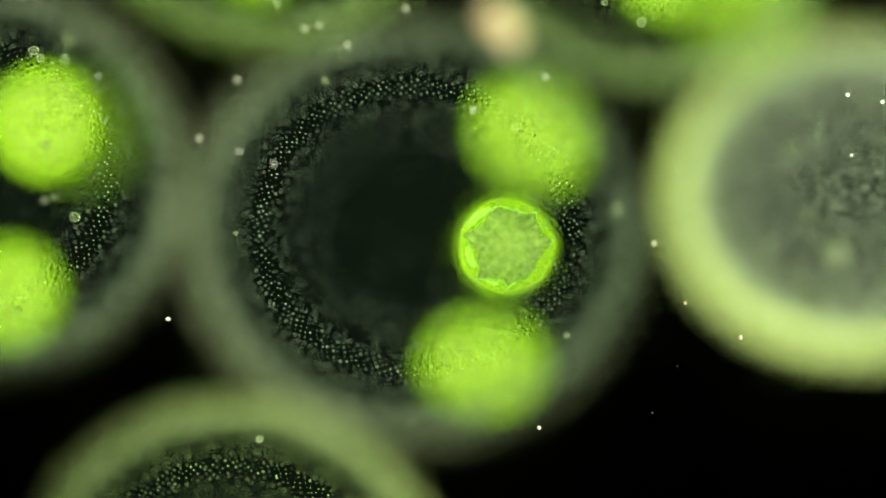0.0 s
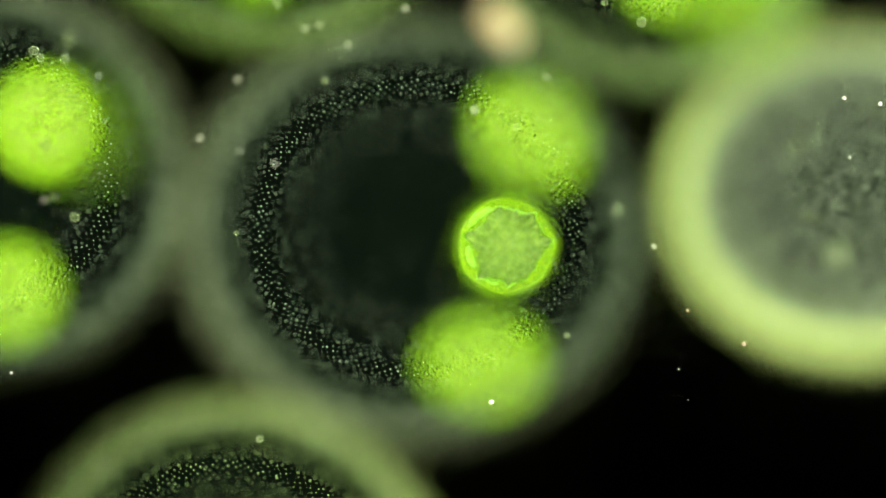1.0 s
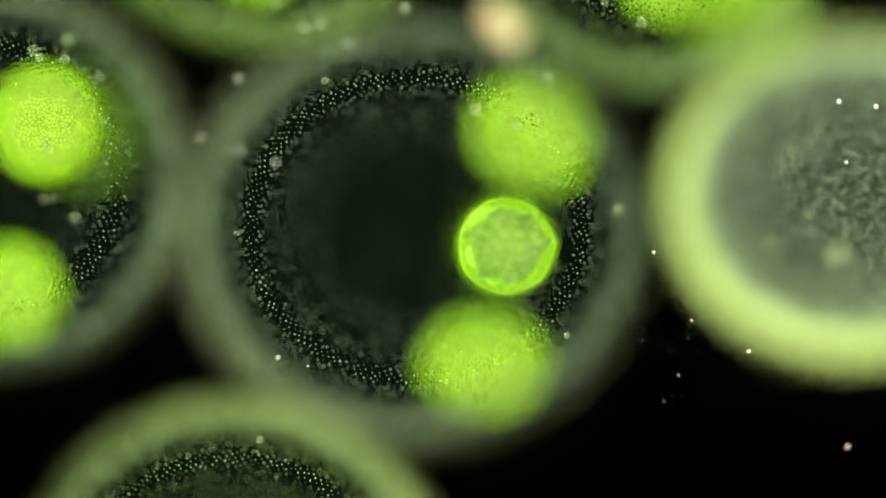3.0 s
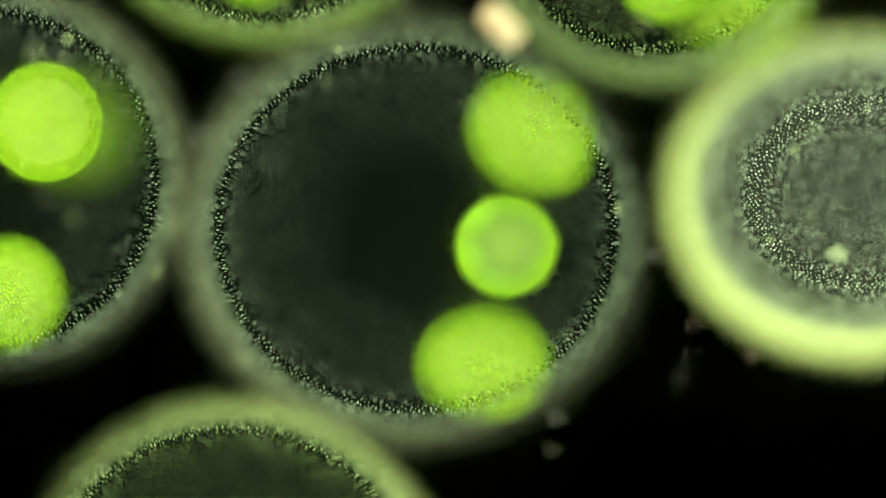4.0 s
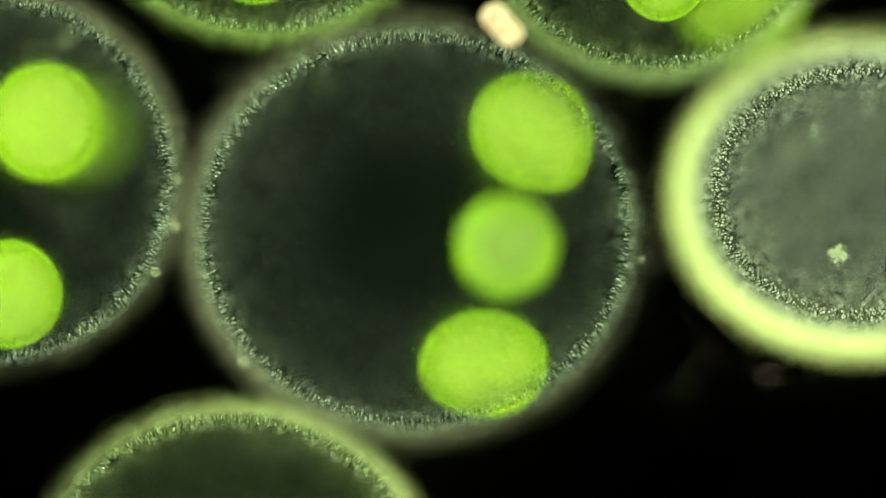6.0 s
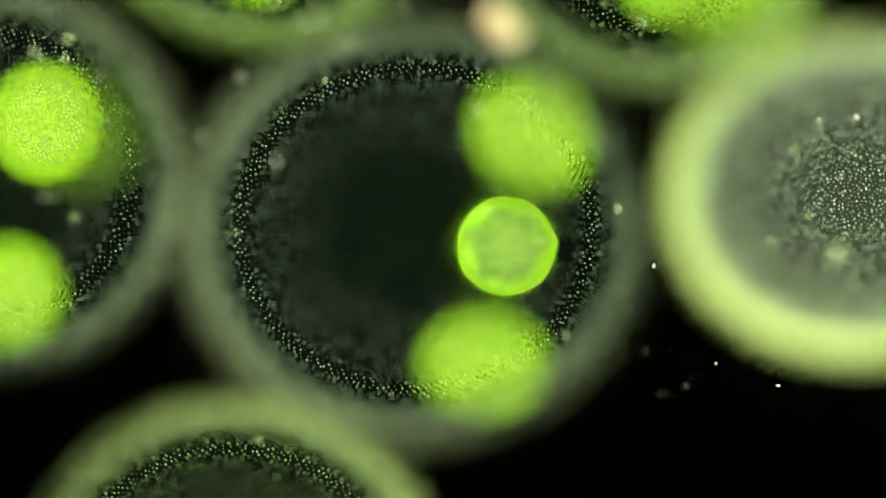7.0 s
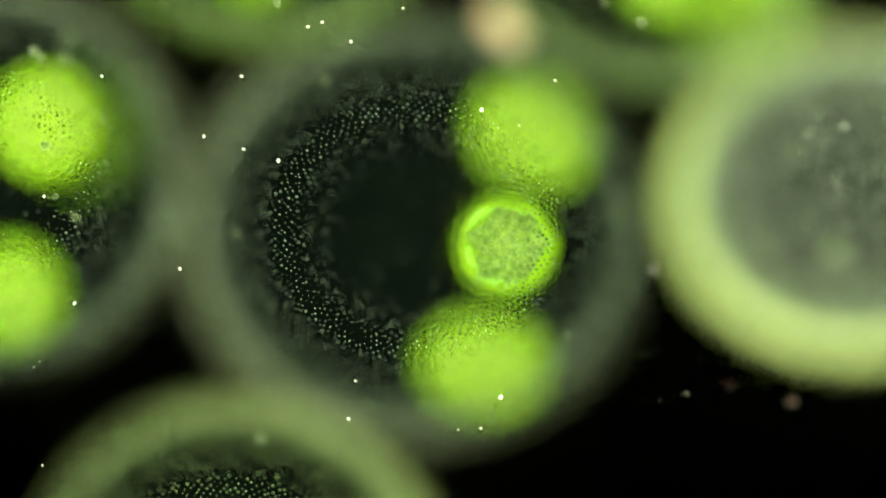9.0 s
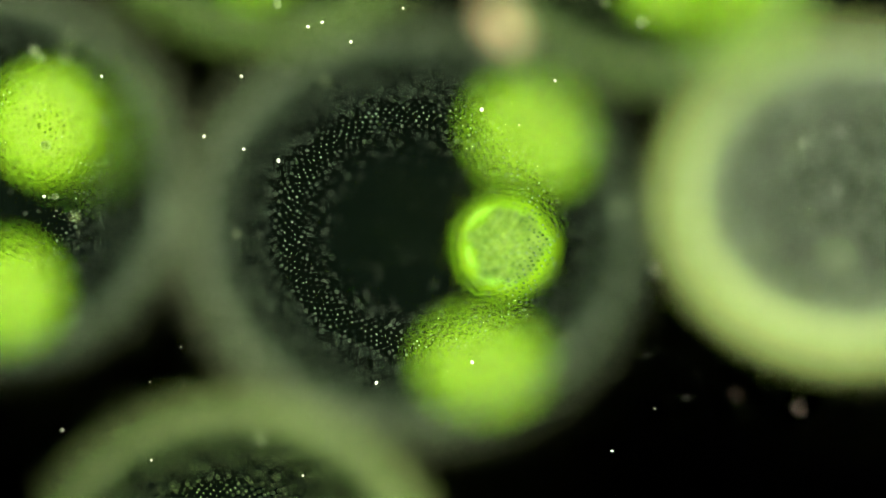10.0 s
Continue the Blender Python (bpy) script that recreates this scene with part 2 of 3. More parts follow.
def colony(label, centre, radii, seed, cell=CELL, lash=LASH_GREY, gel=GEL, spacing=11.6, bead=2.9, length=42, thick=0.17,
           per_cell=6.8, holes=16, single=0, dots=GLINT, dense=(0, 0.0, 0.62), flat=2.0, loose=0.13, speckle=1.32, waist=(0.05, 0.36), plump=(), crown=2.1, cap=0.06):
    """A hollow ball of cells in clear gel, each with two whips. plump: circles of the plan over which the upper cells
    are widened into lenses for ripples of bent light.
    """
    rng = np.random.default_rng(seed)
    mother = tagged(new("volvox_colony"), label, "algae colony", "volvox colonies in the water")
    mother.location = at(*centre)
    shape = np.array(radii, float)
    v, f = ICO[5]
    tagged(solid("gel_wall", squeezed(v, flat)[0] * (shape - 5), f, gel, mother), "clear jelly wall")
    count = int(4 * math.pi * (shape.prod() ** (2 / 3)) / (0.87 * spacing ** 2))
    p = spiral(count, rng, loose)
    gaps = spiral(holes * 6, rng, 0.5)[rng.permutation(holes * 6)[:holes]]
    keep = np.ones(count, bool)
    for g in gaps:
        keep &= np.linalg.norm((p - g) * shape, axis=1) > rng.uniform(10, 24)
    p, nrm = squeezed(p[keep], flat)
    nrm = nrm / shape
    nrm /= np.linalg.norm(nrm, axis=1)[:, None]
    where = p * shape
    apart = np.zeros(len(where), bool)
    if single:
        apart[np.flatnonzero((where[:, 0] < -0.35 * shape[0]) & (where[:, 2] > 0.45 * shape[2]) & (where[:, 2] < 0.86 * shape[2]))[:single]] = True
        one = single_cell(bead)
        for place, up in zip(where[apart], nrm[apart]):
            ob = new("somatic_cell", one)
            ob.parent = mother
            ob.matrix_basis = Matrix.LocRotScale(Vector(place * U), Vector(up).to_track_quat("Z", "Y"), Vector((1, 1, 1)) * rng.uniform(0.8, 1.2))
    low, high = nrm[:, 2] < -0.25, np.zeros(len(where), bool)
    for px, py, reach, inner in plump:
        off = np.linalg.norm(where[:, :2] - np.array((px - centre[0], centre[1] - py)), axis=1)
        high |= ~apart & (nrm[:, 2] > 0.5) & (off > inner) & (off / reach < rng.uniform(1.08, 1.4, len(off)))
    if plump:
        beads("plump_cell_layer", where[high], nrm[high], bead * 1.65, 0.65, CELL_LENS, mother, rng, detail=2)
    beads("cell_layer", where[~apart & ~low & ~high], nrm[~apart & ~low & ~high], bead, 1.3, cell, mother, rng)
    beads("lower_cell_layer", where[low], nrm[low], bead, 1.3, cell, mother, rng, detail=0)
    s, t = frames_of(nrm, rng)
    # bright beads put a glint on the upper half of the cells, few right on top
    glinted = (nrm[:, 2] > 0.0) & (rng.uniform(0, 1, len(nrm)) < np.interp(nrm[:, 2], (0.87, 0.95), (1.0, cap)))
    beads("glint_layer", (where + nrm * bead * 0.9 + s * 0.8)[glinted], nrm[glinted], speckle, np.interp(np.abs(nrm[glinted, 2]), (0.3, 0.7), (2.6, 1.25)), dots, mother, rng, vary=0.4)
    # brighter beads near the waist paint the stronger glint of cells seen edge-on
    deep = (nrm[:, 2] > waist[0]) & (nrm[:, 2] < waist[1]) & (rng.uniform(0, 1, len(nrm)) < 0.5)
    beads("waist_glint_layer", (where - nrm * bead * 1.2 + t * 2.4)[deep], nrm[deep], speckle * 0.9, 1.9, GLINT_BRIGHT, mother, rng, vary=0.4)
    way = rng.normal(size=(int(count * per_cell), 3))
    way /= np.linalg.norm(way, axis=1)[:, None]
    way, out = squeezed(way, flat)
    out = out / shape
    out /= np.linalg.norm(out, axis=1)[:, None]
    a = radians(dense[0])
    # whips crowd round the waist and towards one side to shape the limb's glow
    free = np.clip(1.12 - crown * np.abs(out[:, 2]), 0.015, 1)
    some = rng.uniform(0, 1, len(way)) < free * (dense[2] + dense[1] * (out @ np.array((math.cos(a), math.sin(a), 0))))
    lashes("flagella_glow_fringe", (way * shape + out * 7)[some], out[some], length - 6, thick, lash, mother, rng)
    return mother


def folded_embryo(parent, centre, place, radius):
    """An embryo that is turning itself inside out: a green cup whose mouth is drawn into seven folds, closed by a pale grainy skin."""
    rng = np.random.default_rng(13)
    offset = np.array([place[0] - centre[0], centre[1] - place[1], place[2] - centre[2]])
    # corners of the mouth: direction, reach, and how deep the lip bows inwards on the way to the next one
    folds = [(-132, 82, 15), (-88, 75, 8), (-58, 75, 14), (7, 85, 9), (48, 79, 11), (105, 78, 17), (167, 82, 25), (228, 82, 0)]
    n, rings = 196, 26
    phi = np.radians(np.linspace(-132, 228, n, endpoint=False))
    mouth = np.zeros(n)
    for (a0, r0, bow), (a1, r1, _) in zip(folds, folds[1:]):
        inside = (np.degrees(phi) >= a0 - 1e-6) & (np.degrees(phi) < a1 - 1e-6)
        f = (np.degrees(phi[inside]) - a0) / (a1 - a0)
        mouth[inside] = r0 + (r1 - r0) * f - bow * np.sin(np.pi * f) ** 0.8
    mouth += 1.6 * np.sin(9 * phi + 1) + 1.2 * np.sin(16 * phi) + 0.8 * np.sin(29 * phi + 2)
    side = 1 + 0.016 * np.cos(7 * (phi - radians(6))) + 0.010 * np.cos(3 * phi + 1) + 0.03 * np.exp(-((phi - radians(6)) / 0.18) ** 2)
    rows = []
    top = np.arctan2(mouth, 0.62 * radius)
    for i in range(rings):
        theta = math.pi + (top - math.pi) * i / (rings - 1)
        if i == 0:
            theta = np.full(n, math.pi - 0.02)
        # steep walls: a barrel rather than a ball
        bulge = np.where(np.cos(theta) < 0, 4.0, 3.0)
        barrel = (np.abs(np.sin(theta)) ** bulge + np.abs(np.cos(theta)) ** bulge) ** (-1 / bulge)
        rho = np.maximum(radius * np.sin(theta) * barrel * side, 0.5)
        if i == rings - 1:
            rho = mouth
        deep = np.where(np.cos(theta) < 0, 0.95, 0.8) * radius
        rows.append(np.stack([rho * np.cos(phi), rho * np.sin(phi), deep * np.cos(theta) * barrel], 1))
    edge = 0.8 * radius * np.cos(top) * (np.sin(top) ** 3 + np.cos(top) ** 3) ** (-1 / 3)
    for back, lift in ((1.5, 2.2), (3.5, 3.0), (5.5, 1.8), (6.5, -2), (6.0, -10), (4.5, -26), (4.0, -46), (3.5, -70)):
        rho = mouth - back
        rows.append(np.stack([rho * np.cos(phi), rho * np.sin(phi), edge + lift], 1))
    verts = np.concatenate(rows)
    quads = [(r * n + c, r * n + (c + 1) % n, (r + 1) * n + (c + 1) % n, (r + 1) * n + c) for r in range(len(rows) - 1) for c in range(n)]
    body = solid("folded_embryo", verts + offset, quads, FOLDED, parent, "green embryo with a star-shaped folded mouth")
    skin = [np.array([[0, 0, 66.0]])]
    for k in range(1, 13):
        g = k / 12
        rho = (mouth - 2) * g
        h = 66 - (66 - edge + 4) * g ** 2
        skin.append(np.stack([rho * np.cos(phi), rho * np.sin(phi), h], 1))
    sv = np.concatenate(skin)
    sv[:, 2] += np.sin(sv[:, 0] * 0.31 + 1) * np.sin(sv[:, 1] * 0.27) * 2.5
    tris = [(0, 1 + c, 1 + (c + 1) % n) for c in range(n)]
    for k in range(11):
        for c in range(n):
            a, b = 1 + k * n + c, 1 + k * n + (c + 1) % n
            tris += [(a, a + n, b + n), (a, b + n, b)]
    solid("skin", sv + offset, tris, CUP, body, "pale grainy skin over the mouth")
    # a brighter lime tube puts the ridge's highlight into the colour
    ring = np.stack([(mouth - 2.5) * np.cos(phi), (mouth - 2.5) * np.sin(phi), edge + 3], 1)
    away = np.stack([np.cos(phi), np.sin(phi), np.zeros(n)], 1)
    thick = np.maximum(1.1 + 1.3 * np.sin(phi * 2 - 1.2) + 0.7 * np.sin(phi * 7) + 0.5 * np.sin(phi * 17), 0.3)[:, None]
    tube = np.concatenate([ring + thick * (away * math.cos(a) + np.array((0, 0, 1.0)) * math.sin(a)) for a in np.arange(6) * math.pi / 3])
    wrap = [(r * n + c, r * n + (c + 1) % n, (r + 1) % 6 * n + (c + 1) % n, (r + 1) % 6 * n + c) for r in range(6) for c in range(n)]
    solid("fold_rim", tube + offset, wrap, RIM, body, "bright lime edge of the folded mouth")
    for a, far, half, wide in ((134, 73, 27, 8), (197, 66, 22, 8), (-112, 68, 14, 5)):
        v, f = ICO[4]
        v = lumpy(v, rng, 0.2) * np.array((wide, half, 5))
        v[:, 0] -= v[:, 1] ** 2 / (2.2 * far)
        lobe = turned(v, a) + np.array((far * math.cos(radians(a)), far * math.sin(radians(a)), edge.mean() + 2))
        solid("lip_fold", lobe + offset, f, RIM, body, "bright lime fold of the lip")
    p = spiral(1000, rng, 0.12)
    low = p[p[:, 2] < 0.0]
    low = low / ((np.linalg.norm(low[:, :2], axis=1) ** 4 + np.abs(low[:, 2]) ** 4) ** (1 / 4))[:, None]
    beads("embryo_cell_layer", low * radius * np.array((0.985, 0.985, 0.94)) + offset, low, 3.2, 1.0, EMBRYO_CELL, body, rng)
    turn = rng.uniform(0, 2 * math.pi, 420)
    g = np.sqrt(rng.uniform(0, 0.9, 420))
    rho = np.interp(turn, np.sort(phi % (2 * math.pi)), mouth[np.argsort(phi % (2 * math.pi))]) * g
    up = np.tile((0.0, 0.0, 1.0), (420, 1))
    dots = np.stack([rho * np.cos(turn), rho * np.sin(turn), 65 - 10 * g ** 2], 1) + offset
    beads("skin_cell_layer", dots, up, 2.2, 0.7, CUP_CELL, body, rng, vary=0.4)
    # bright beads along the ridge add to its painted highlight
    spin = rng.integers(0, n, 60)
    ridge = np.stack([(mouth[spin] - 3) * np.cos(phi[spin]), (mouth[spin] - 3) * np.sin(phi[spin]), edge[spin] + 2], 1) + rng.normal(0, 1.5, (60, 3)) + offset
    beads("rim_highlight_beads", ridge, np.tile((0.0, 0.0, 1.0), (60, 1)), 1.8, 1.0, EMBRYO_CELL, body, rng)
    return body


MAIN = (736, 405, 0)
main = colony("large clear round colony with three green daughters", MAIN, (388, 355, 365), 1, single=300, dense=(205, 0.24, 0.30),
              plump=((943, 232, 102, 30), (857, 645, 98, 30), (896, 436, 92, 94)))
daughter(main, MAIN, (943, 232, 60), (112, 103, 100), -35, 11, "bright green blunt-cornered daughter colony", corner=(-20, 0.1))
daughter(main, MAIN, (857, 645, 60), (115, 94, 95), 0, 12, "bright green oval daughter colony")
folded_embryo(main, MAIN, (896, 436, 219), 86)

LEFT = (-20, 315, 30)
left = colony("clear round colony with round green daughters", LEFT, (326, 326, 300), 2, dense=(55, 0.22, 0.24),
              plump=((80, 217, 88, 70), (17, 522, 84, 30)))
daughter(left, LEFT, (80, 217, 146), (104, 106, 100), 0, 21, "bright green round daughter colony")
daughter(left, LEFT, (146, 226, -228), (60, 62, 60), 0, 23, "bright green round daughter colony lying deeper")
daughter(left, LEFT, (17, 522, 80), (92, 97, 92), 0, 22, "bright green round daughter colony")

BOTTOM = (410, 1098, 32)
colony("clear round colony with a yellowish fringe", BOTTOM, (364, 364, 338), 3, lash=LASH_OLIVE, cell=CELL_GREEN, dots=GLINT_GREEN, dense=(40, 0.5, 0.27))

TOP = (470, -280, 40)
top = colony("clear round colony with a green fringe", TOP, (334, 334, 330), 4, lash=LASH_GREEN, cell=CELL_GREEN, dots=GLINT_GREEN, dense=(0, 0.0, 0.4))
daughter(top, TOP, (455, -80, 80), (88, 88, 88), 0, 41, "bright green round daughter colony")

CORNER = (1158, -183, 15)
corner = colony("clear round colony with bright green daughters", CORNER, (306, 306, 306), 5, lash=LASH_MIXED, cell=CELL_GREEN, dots=GLINT_GREEN, dense=(20, 0.2, 0.8))
daughter(corner, CORNER, (1175, -38, 90), (76, 76, 76), 0, 51, "bright green round daughter colony")
daughter(corner, CORNER, (1312, 0, -65), (104, 102, 96), 0, 52, "bright green round daughter colony")

RIGHT = (1523, 342, -40)
colony("cloudy round colony with a thick yellow-green fringe", RIGHT, (304, 258, 256), 6, cell=CELL, dots=GLINT_BRIGHT, lash=LASH_YELLOW, gel=GEL_THICK,
       flat=2.0, loose=0.14, speckle=1.35, waist=(0.2, 0.78), crown=1.95, cap=1.0, spacing=7.4, bead=1.9, length=43, thick=0.2, per_cell=10.8, dense=(228, 0.42, 0.46))


# ---- the glass under the drop ----
v = np.array([(x, y, z) for z in (-690, -430) for y in (-1300, 1300) for x in (-1900, 1900)], float)
slide = solid("slide", v, [(0, 2, 3, 1), (4, 5, 7, 6), (0, 1, 5, 4), (2, 6, 7, 3), (0, 4, 6, 2), (1, 3, 7, 5)], GLASS, smooth=False)
tagged(slide, "clear glass microscope slide under the water drop", "slide", kind="structure")
slide.visible_shadow = False


# ---- loose matter in the water ----
def lump(name, place, radii, turn, material, seed, label, category, group="", detail=2, rough_by=0.12):
    """A small uneven body of its own."""
    rng = np.random.default_rng(seed)
    v, f = ICO[detail]
    v = lumpy(v, rng, rough_by * 2, 4)
    ob = solid(name, turned(v * np.array(radii), turn), f, material)
    ob.location = at(*place)
    return tagged(ob, label, category, group)


def rod(place):
    """A short thick pale rod with rounded ends and a waist."""
    rng = np.random.default_rng(77)
    v, f = ICO[4]
    x = np.sign(v[:, 0]) * np.abs(v[:, 0]) ** 0.8
    girth = np.sqrt(np.clip(1 - np.abs(v[:, 0]) ** 5, 0, 1)) / np.maximum(np.sqrt(1 - v[:, 0] ** 2), 0.05)
    v = np.stack([x * 41, v[:, 1] * np.minimum(girth, 1.35) * 23, v[:, 2] * np.minimum(girth, 1.35) * 21], 1)
    ob = solid("detritus_rod", turned(lumpy(v / 41, rng, 0.05) * 41, -47), f, ROD)
    ob.location = at(*place)
    return tagged(ob, "pale peach rod of plant waste between two colonies", "detritus")


rod((889, 44, 45))
rng = np.random.default_rng(78)
heap = rng.normal(size=(70, 3)) * np.array((8.5, 7, 5))
floc = beads("floc", heap, rng.normal(size=(70, 3)) / 1.7, 2.6, 0.8, FLOC, None, rng, vary=0.6, detail=2)
floc.location = at(1480, 450, 118)
tagged(floc, "pale ragged floc inside the cloudy colony", "detritus", kind="thing")
for k, (x, y, h, r) in enumerate((
        (60, 90, 262, 9), (120, 70, 190, 11), (115, 105, 238, 8), (72, 103, 262, 7), (80, 258, 291, 10), (184, 214, 262, 5), (97, 348, 296, 6),
        (315, 318, 76, 7), (308, 400, 70, 9), (275, 482, 90, 8), (165, 583, 84, 6), (430, 640, 76, 9), (600, 88, 150, 7), (1135, 460, 90, 5),
        (1130, 92, 160, 9), (1384, 35, 84, 8), (460, 778, 250, 7), (1093, 370, 200, 8), (1003, 594, 250, 6), (418, 413, 250, 5),
        (575, 143, 235, 6), (1135, 40, 262, 10), (1070, 4, 262, 7), (490, 6, 285, 8), (132, 385, 268, 9),
        (1408, 263, 190, 9), (1440, 232, 110, 9), (1432, 382, 215, 7), (1362, 425, 190, 8), (1400, 268, 185, 6), (1535, 190, 150, 7))):
    lump("droplet", (x, y, h), (r, r * 0.92, r * 0.85), 37 * k, BUBBLE, 100 + k, "pale green droplet clinging to a colony", "droplet",
         "droplets on the colonies")


def speck(size, seed, material=SPECK, label="pale glinting speck drifting in the water"):
    rng = np.random.default_rng(seed)
    return lump("speck", (0, 0, 0), np.array((1.0, rng.uniform(0.7, 1.0), rng.uniform(0.6, 0.9))) * size, seed * 50, material, seed,
                label, "speck", "specks in the water", detail=1, rough_by=0.22)


SPECKS = []


def drifting(size, h, path, material=SPECK, label="pale glinting speck drifting in the water"):
    """A speck and the times and places through which it drifts, at one height or sinking from one to another."""
    SPECKS.append((speck(size, 300 + len(SPECKS), material, label), h, path))


for a, b, r in (((420, 141), (427, 135), 4.2), ((353, 245), (361, 242), 4.5), ((424, 268), (431, 264), 3.8), ((485, 290), (493, 284), 4.5),
                ((838, 195), (852, 194), 4.5), ((965, 136), (982, 143), 3.6), ((565, 45), (570, 40), 4.0), ((540, 52), (545, 48), 3.8),
                ((615, 80), (621, 74), 4.2), ((718, 16), (713, 15), 4.2), ((175, 135), (180, 135), 3.2), ((78, 355), (78, 348), 3.6),
                ((912, 226), (919, 222), 2.6)):
    mid = (a[0] + 0.65 * (b[0] - a[0]), a[1] + 0.65 * (b[1] - a[1]))
    drifting(r, 299, ((0, *a), (2.7, a[0] + 0.3 * (b[0] - a[0]), a[1] + 0.2 * (b[1] - a[1])), (6.8, *mid), (8.5, *b), (10, *b)),
             label="pale glinting speck hanging in the water")
drifting(4.4, (262, 245), ((0, 1500, 168), (1, 1494, 174), (2.5, 1487, 179), (3.8, 1480, 184), (5.5, 1466, 198), (6.8, 1452, 211), (7.5, 1443, 222), (9, 1430, 239), (10, 1422, 252)))
drifting(5.0, (262, 242), ((0, 1562, 181), (1, 1558, 184), (2.5, 1552, 187), (3.8, 1546, 192), (5.5, 1531, 200), (6.8, 1518, 206), (7.5, 1509, 212), (9, 1495, 224), (10, 1486, 233)))
drifting(3.4, 252, ((0, 1507, 275), (2.5, 1499, 285), (5, 1493, 300), (7.5, 1487, 317), (9, 1483, 330), (10, 1480, 338)))
drifting(3.2, (255, 222), ((0, 1213, 537), (1, 1217, 550), (2.5, 1223, 565), (3.8, 1226, 573), (5.5, 1243, 610), (6.8, 1264, 640), (7.5, 1273, 653), (9, 1292, 681), (10, 1303, 698)), RUST)
drifting(4.4, (255, 214), ((0, 1311, 598), (1, 1317, 609), (2.5, 1324, 620), (3.8, 1328, 628), (5.5, 1350, 657), (6.8, 1374, 680), (7.5, 1384, 690), (9, 1404, 711), (10, 1415, 723)), RUST)
drifting(3.2, 235, ((0, 1158, 431), (2.5, 1157, 444), (5, 1158, 459), (7.5, 1157, 473), (10, 1159, 478)))
drifting(1.8, 258, ((0, 1199, 648), (1, 1201, 653), (2.5, 1200, 661), (5, 1205, 674), (7.5, 1213, 687), (10, 1214, 706)))
drifting(1.2, 258, ((0, 1136, 590), (2.5, 1137, 600), (5, 1139, 612), (7.5, 1142, 625), (10, 1146, 631)))
drifting(1.3, 262, ((0, 1154, 731), (0.4, 1190, 722), (1, 1218, 708), (2.5, 1180, 712), (5, 1170, 700), (7.5, 1172, 697), (10, 1160, 720)))
drifting(1.2, 90, ((0, 1196, 600), (3.8, 1215, 622), (4.5, 1219, 628), (5.5, 1222, 632), (6.8, 1232, 645), (10, 1260, 680)))
drifting(4.5, 262, ((0, 954, 757), (0.2, 975, 800), (0.4, 1003, 850), (0.6, 1020, 910), (1.5, 1040, 1020), (10, 1050, 1040)))
drifting(5.5, 262, ((0, 297, 565), (0.25, 432, 625), (0.5, 573, 672), (0.75, 722, 698), (1, 869, 712), (1.3, 970, 742), (1.5, 1023, 782), (1.8, 1047, 874), (2.2, 1060, 990), (10, 1070, 1060)))
drifting(3.0, 250, ((0, -260, 600), (1, 20, 660), (1.3, 150, 705), (1.6, 290, 750), (2.0, 470, 812), (2.5, 640, 920), (10, 700, 1010)))
drifting(4.0, 262, ((0, -240, 640), (1.5, -110, 640), (1.9, 0, 620), (2.2, 113, 588), (2.5, 235, 548), (2.7, 337, 566), (3.2, 600, 676), (3.7, 880, 716), (4.2, 1023, 790), (4.6, 1050, 930), (10, 1060, 1030)))
drifting(2.6, 250, ((0, -180, 660), (1.9, 40, 640), (2.2, 160, 608), (2.5, 287, 570), (2.7, 390, 586), (3.2, 650, 690), (3.7, 900, 745), (4.2, 1000, 850), (4.6, 1010, 960), (10, 1020, 1040)))
drifting(5.5, 215, ((0, 1700, 500), (1.5, 1640, 580), (2.3, 1562, 692), (2.5, 1544, 727), (2.7, 1524, 758), (3.3, 1480, 830), (3.9, 1440, 930), (10, 1400, 1040)), RUST)
drifting(5.5, 298, ((0, -260, 560), (6.8, -240, 600), (7.2, -140, 620), (7.5, 0, 628), (7.75, 150, 588), (8, 305, 570), (8.25, 448, 625), (8.5, 590, 678), (9, 886, 703), (9.3, 985, 742), (9.5, 1031, 797), (9.7, 1052, 860), (10, 1066, 950)))
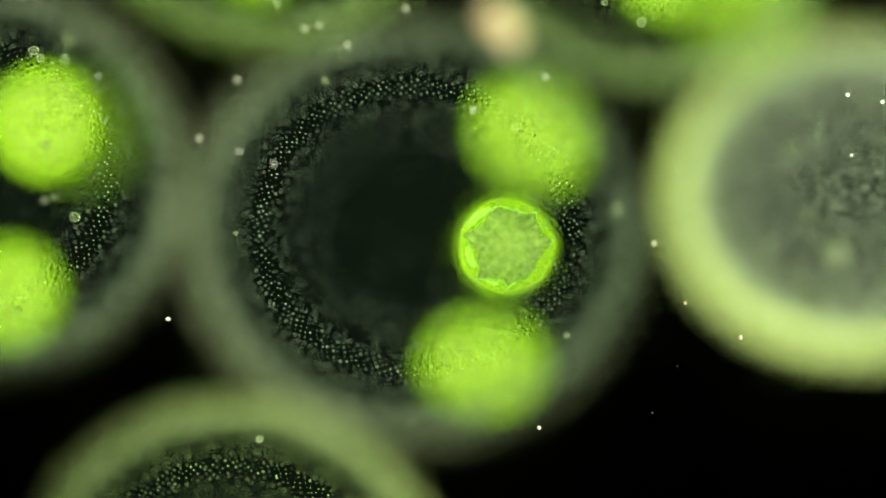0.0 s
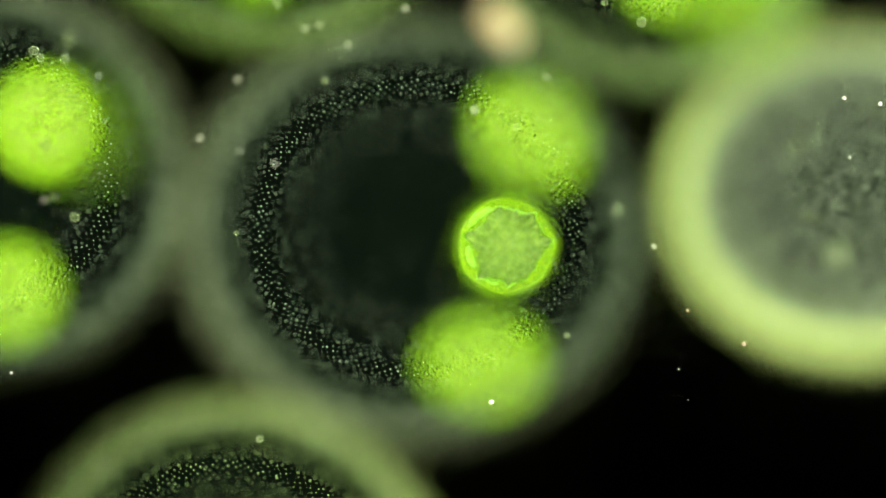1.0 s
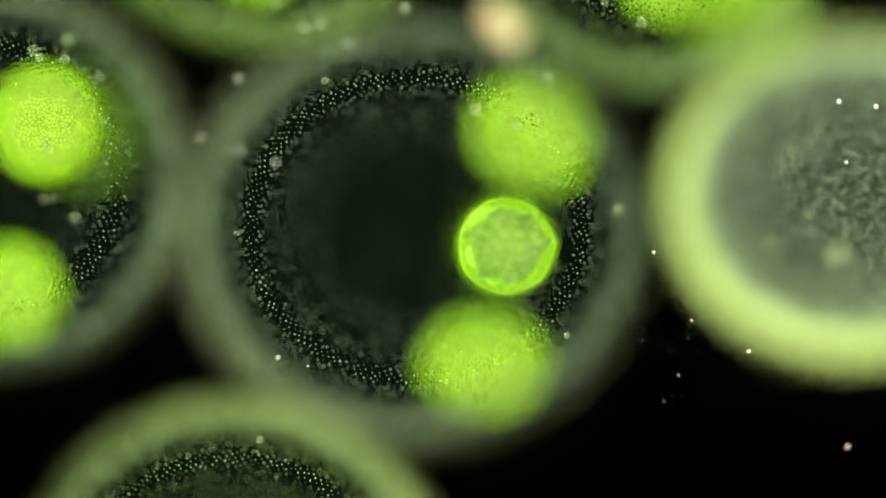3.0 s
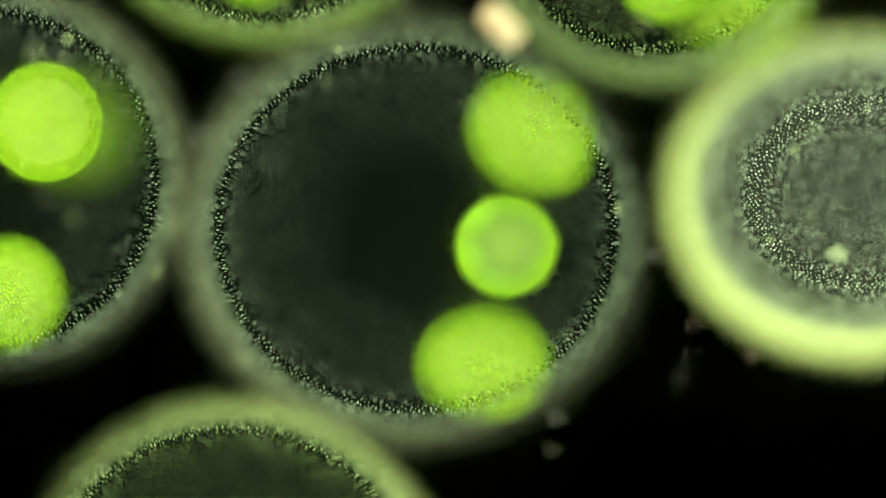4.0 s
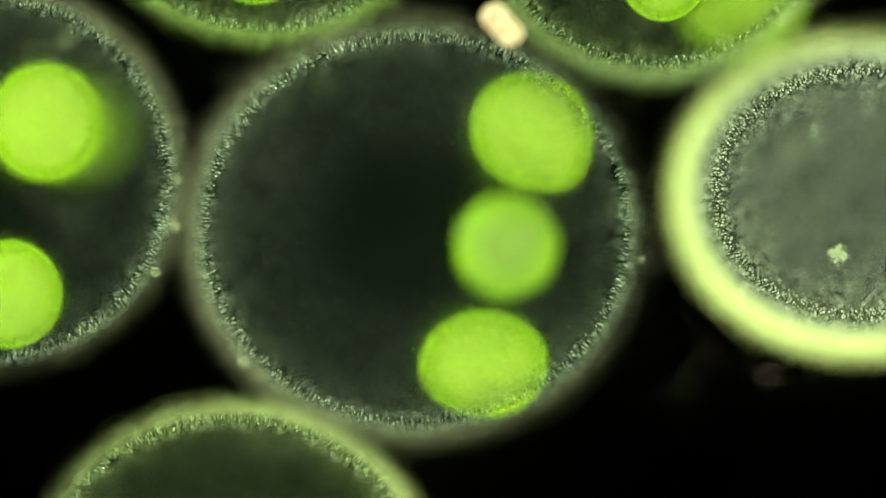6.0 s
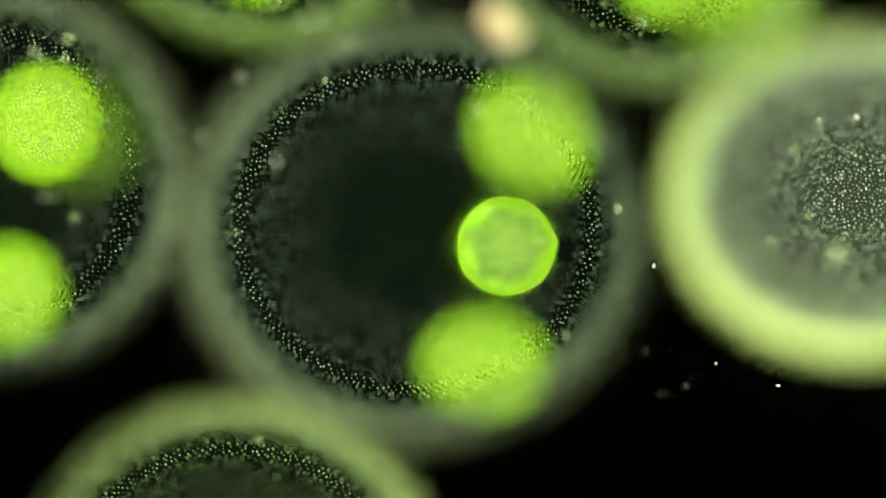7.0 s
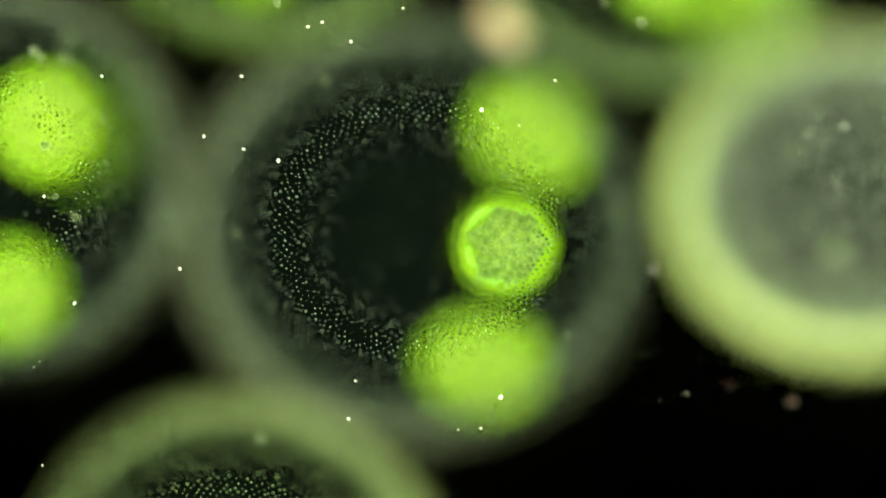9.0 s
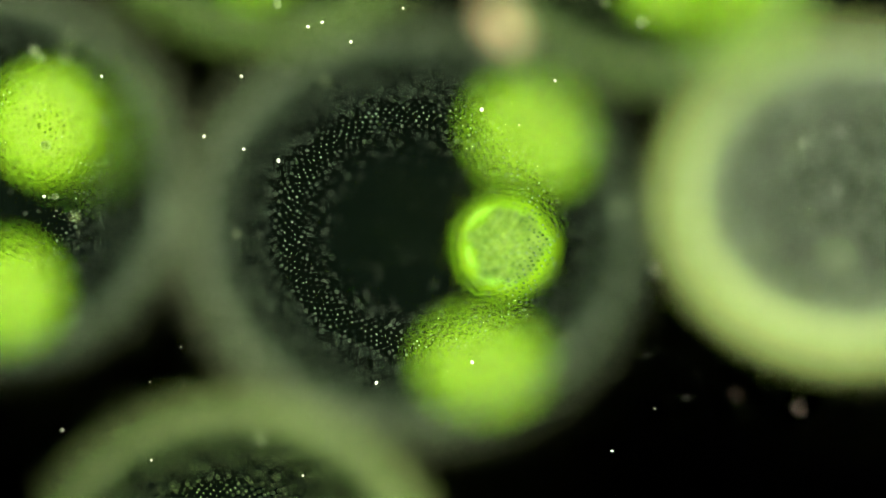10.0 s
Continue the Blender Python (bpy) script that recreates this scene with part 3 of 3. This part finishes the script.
drifting(3.0, 298, ((0, -230, 620), (6.8, -210, 640), (7.3, -90, 648), (7.5, -8, 640), (8, 314, 618), (8.5, 619, 717), (9, 851, 758), (9.5, 964, 820), (9.8, 961, 873), (10, 958, 930)))
drifting(2.6, 298, ((0, -290, 650), (7.2, -180, 660), (7.5, -30, 655), (8, 285, 635), (8.5, 570, 724), (9, 811, 761), (9.5, 936, 808), (9.8, 957, 875), (10, 950, 930)))
drifting(3.2, 300, ((0, -300, 540), (7.5, -180, 560), (7.8, 0, 552), (8.1, 147, 547), (8.5, 349, 554), (9, 629, 674), (9.5, 935, 674), (9.75, 1020, 722), (10, 1083, 798)))
drifting(4.2, 300, ((0, -320, 600), (7.8, -240, 600), (8.4, 32, 544), (8.5, 107, 513), (8.75, 212, 480), (9, 318, 476), (9.25, 410, 515), (9.5, 513, 574), (9.75, 670, 624), (10, 835, 641)))
drifting(4.6, 300, ((0, -280, 620), (8.4, -180, 620), (8.8, 35, 566), (9, 132, 537), (9.25, 255, 534), (9.5, 381, 562), (9.75, 520, 622), (10, 666, 678)))
drifting(4.2, 300, ((0, -300, 680), (7.6, -180, 660), (8, 8, 640), (8.25, 158, 630), (8.5, 312, 649), (8.75, 462, 700), (9, 617, 742), (9.5, 805, 837), (9.7, 833, 874), (10, 850, 940)))
drifting(3.8, 300, ((0, -280, 760), (8.5, -120, 780), (8.9, 34, 812), (9, 75, 824), (9.5, 262, 828), (10, 536, 842)))
drifting(3.4, 285, ((0, -260, 800), (8.8, -100, 822), (9.2, 0, 826), (9.5, 62, 817), (10, 110, 762)))
drifting(2.8, 298, ((0, -300, 780), (9, -100, 800), (9.4, 20, 810), (10, 268, 815)))
drifting(1.8, 300, ((0, -280, 640), (9, 60, 650), (9.5, 161, 652), (10, 320, 615)))
drifting(1.8, 300, ((0, -280, 660), (9, 70, 640), (9.5, 152, 652), (10, 265, 677)))


def motions():
    for k, (ob, h, path) in enumerate(SPECKS):
        upper, lower = h if isinstance(h, tuple) else (h, h)
        walk(ob, [(t, Matrix.Translation(at(x, y, upper + (lower - upper) * t / 10)) @ pose(0, 0, 0, 9 * t, 5 * t, (k % 5 - 2) * 12 * t)) for t, x, y in path])


motions()
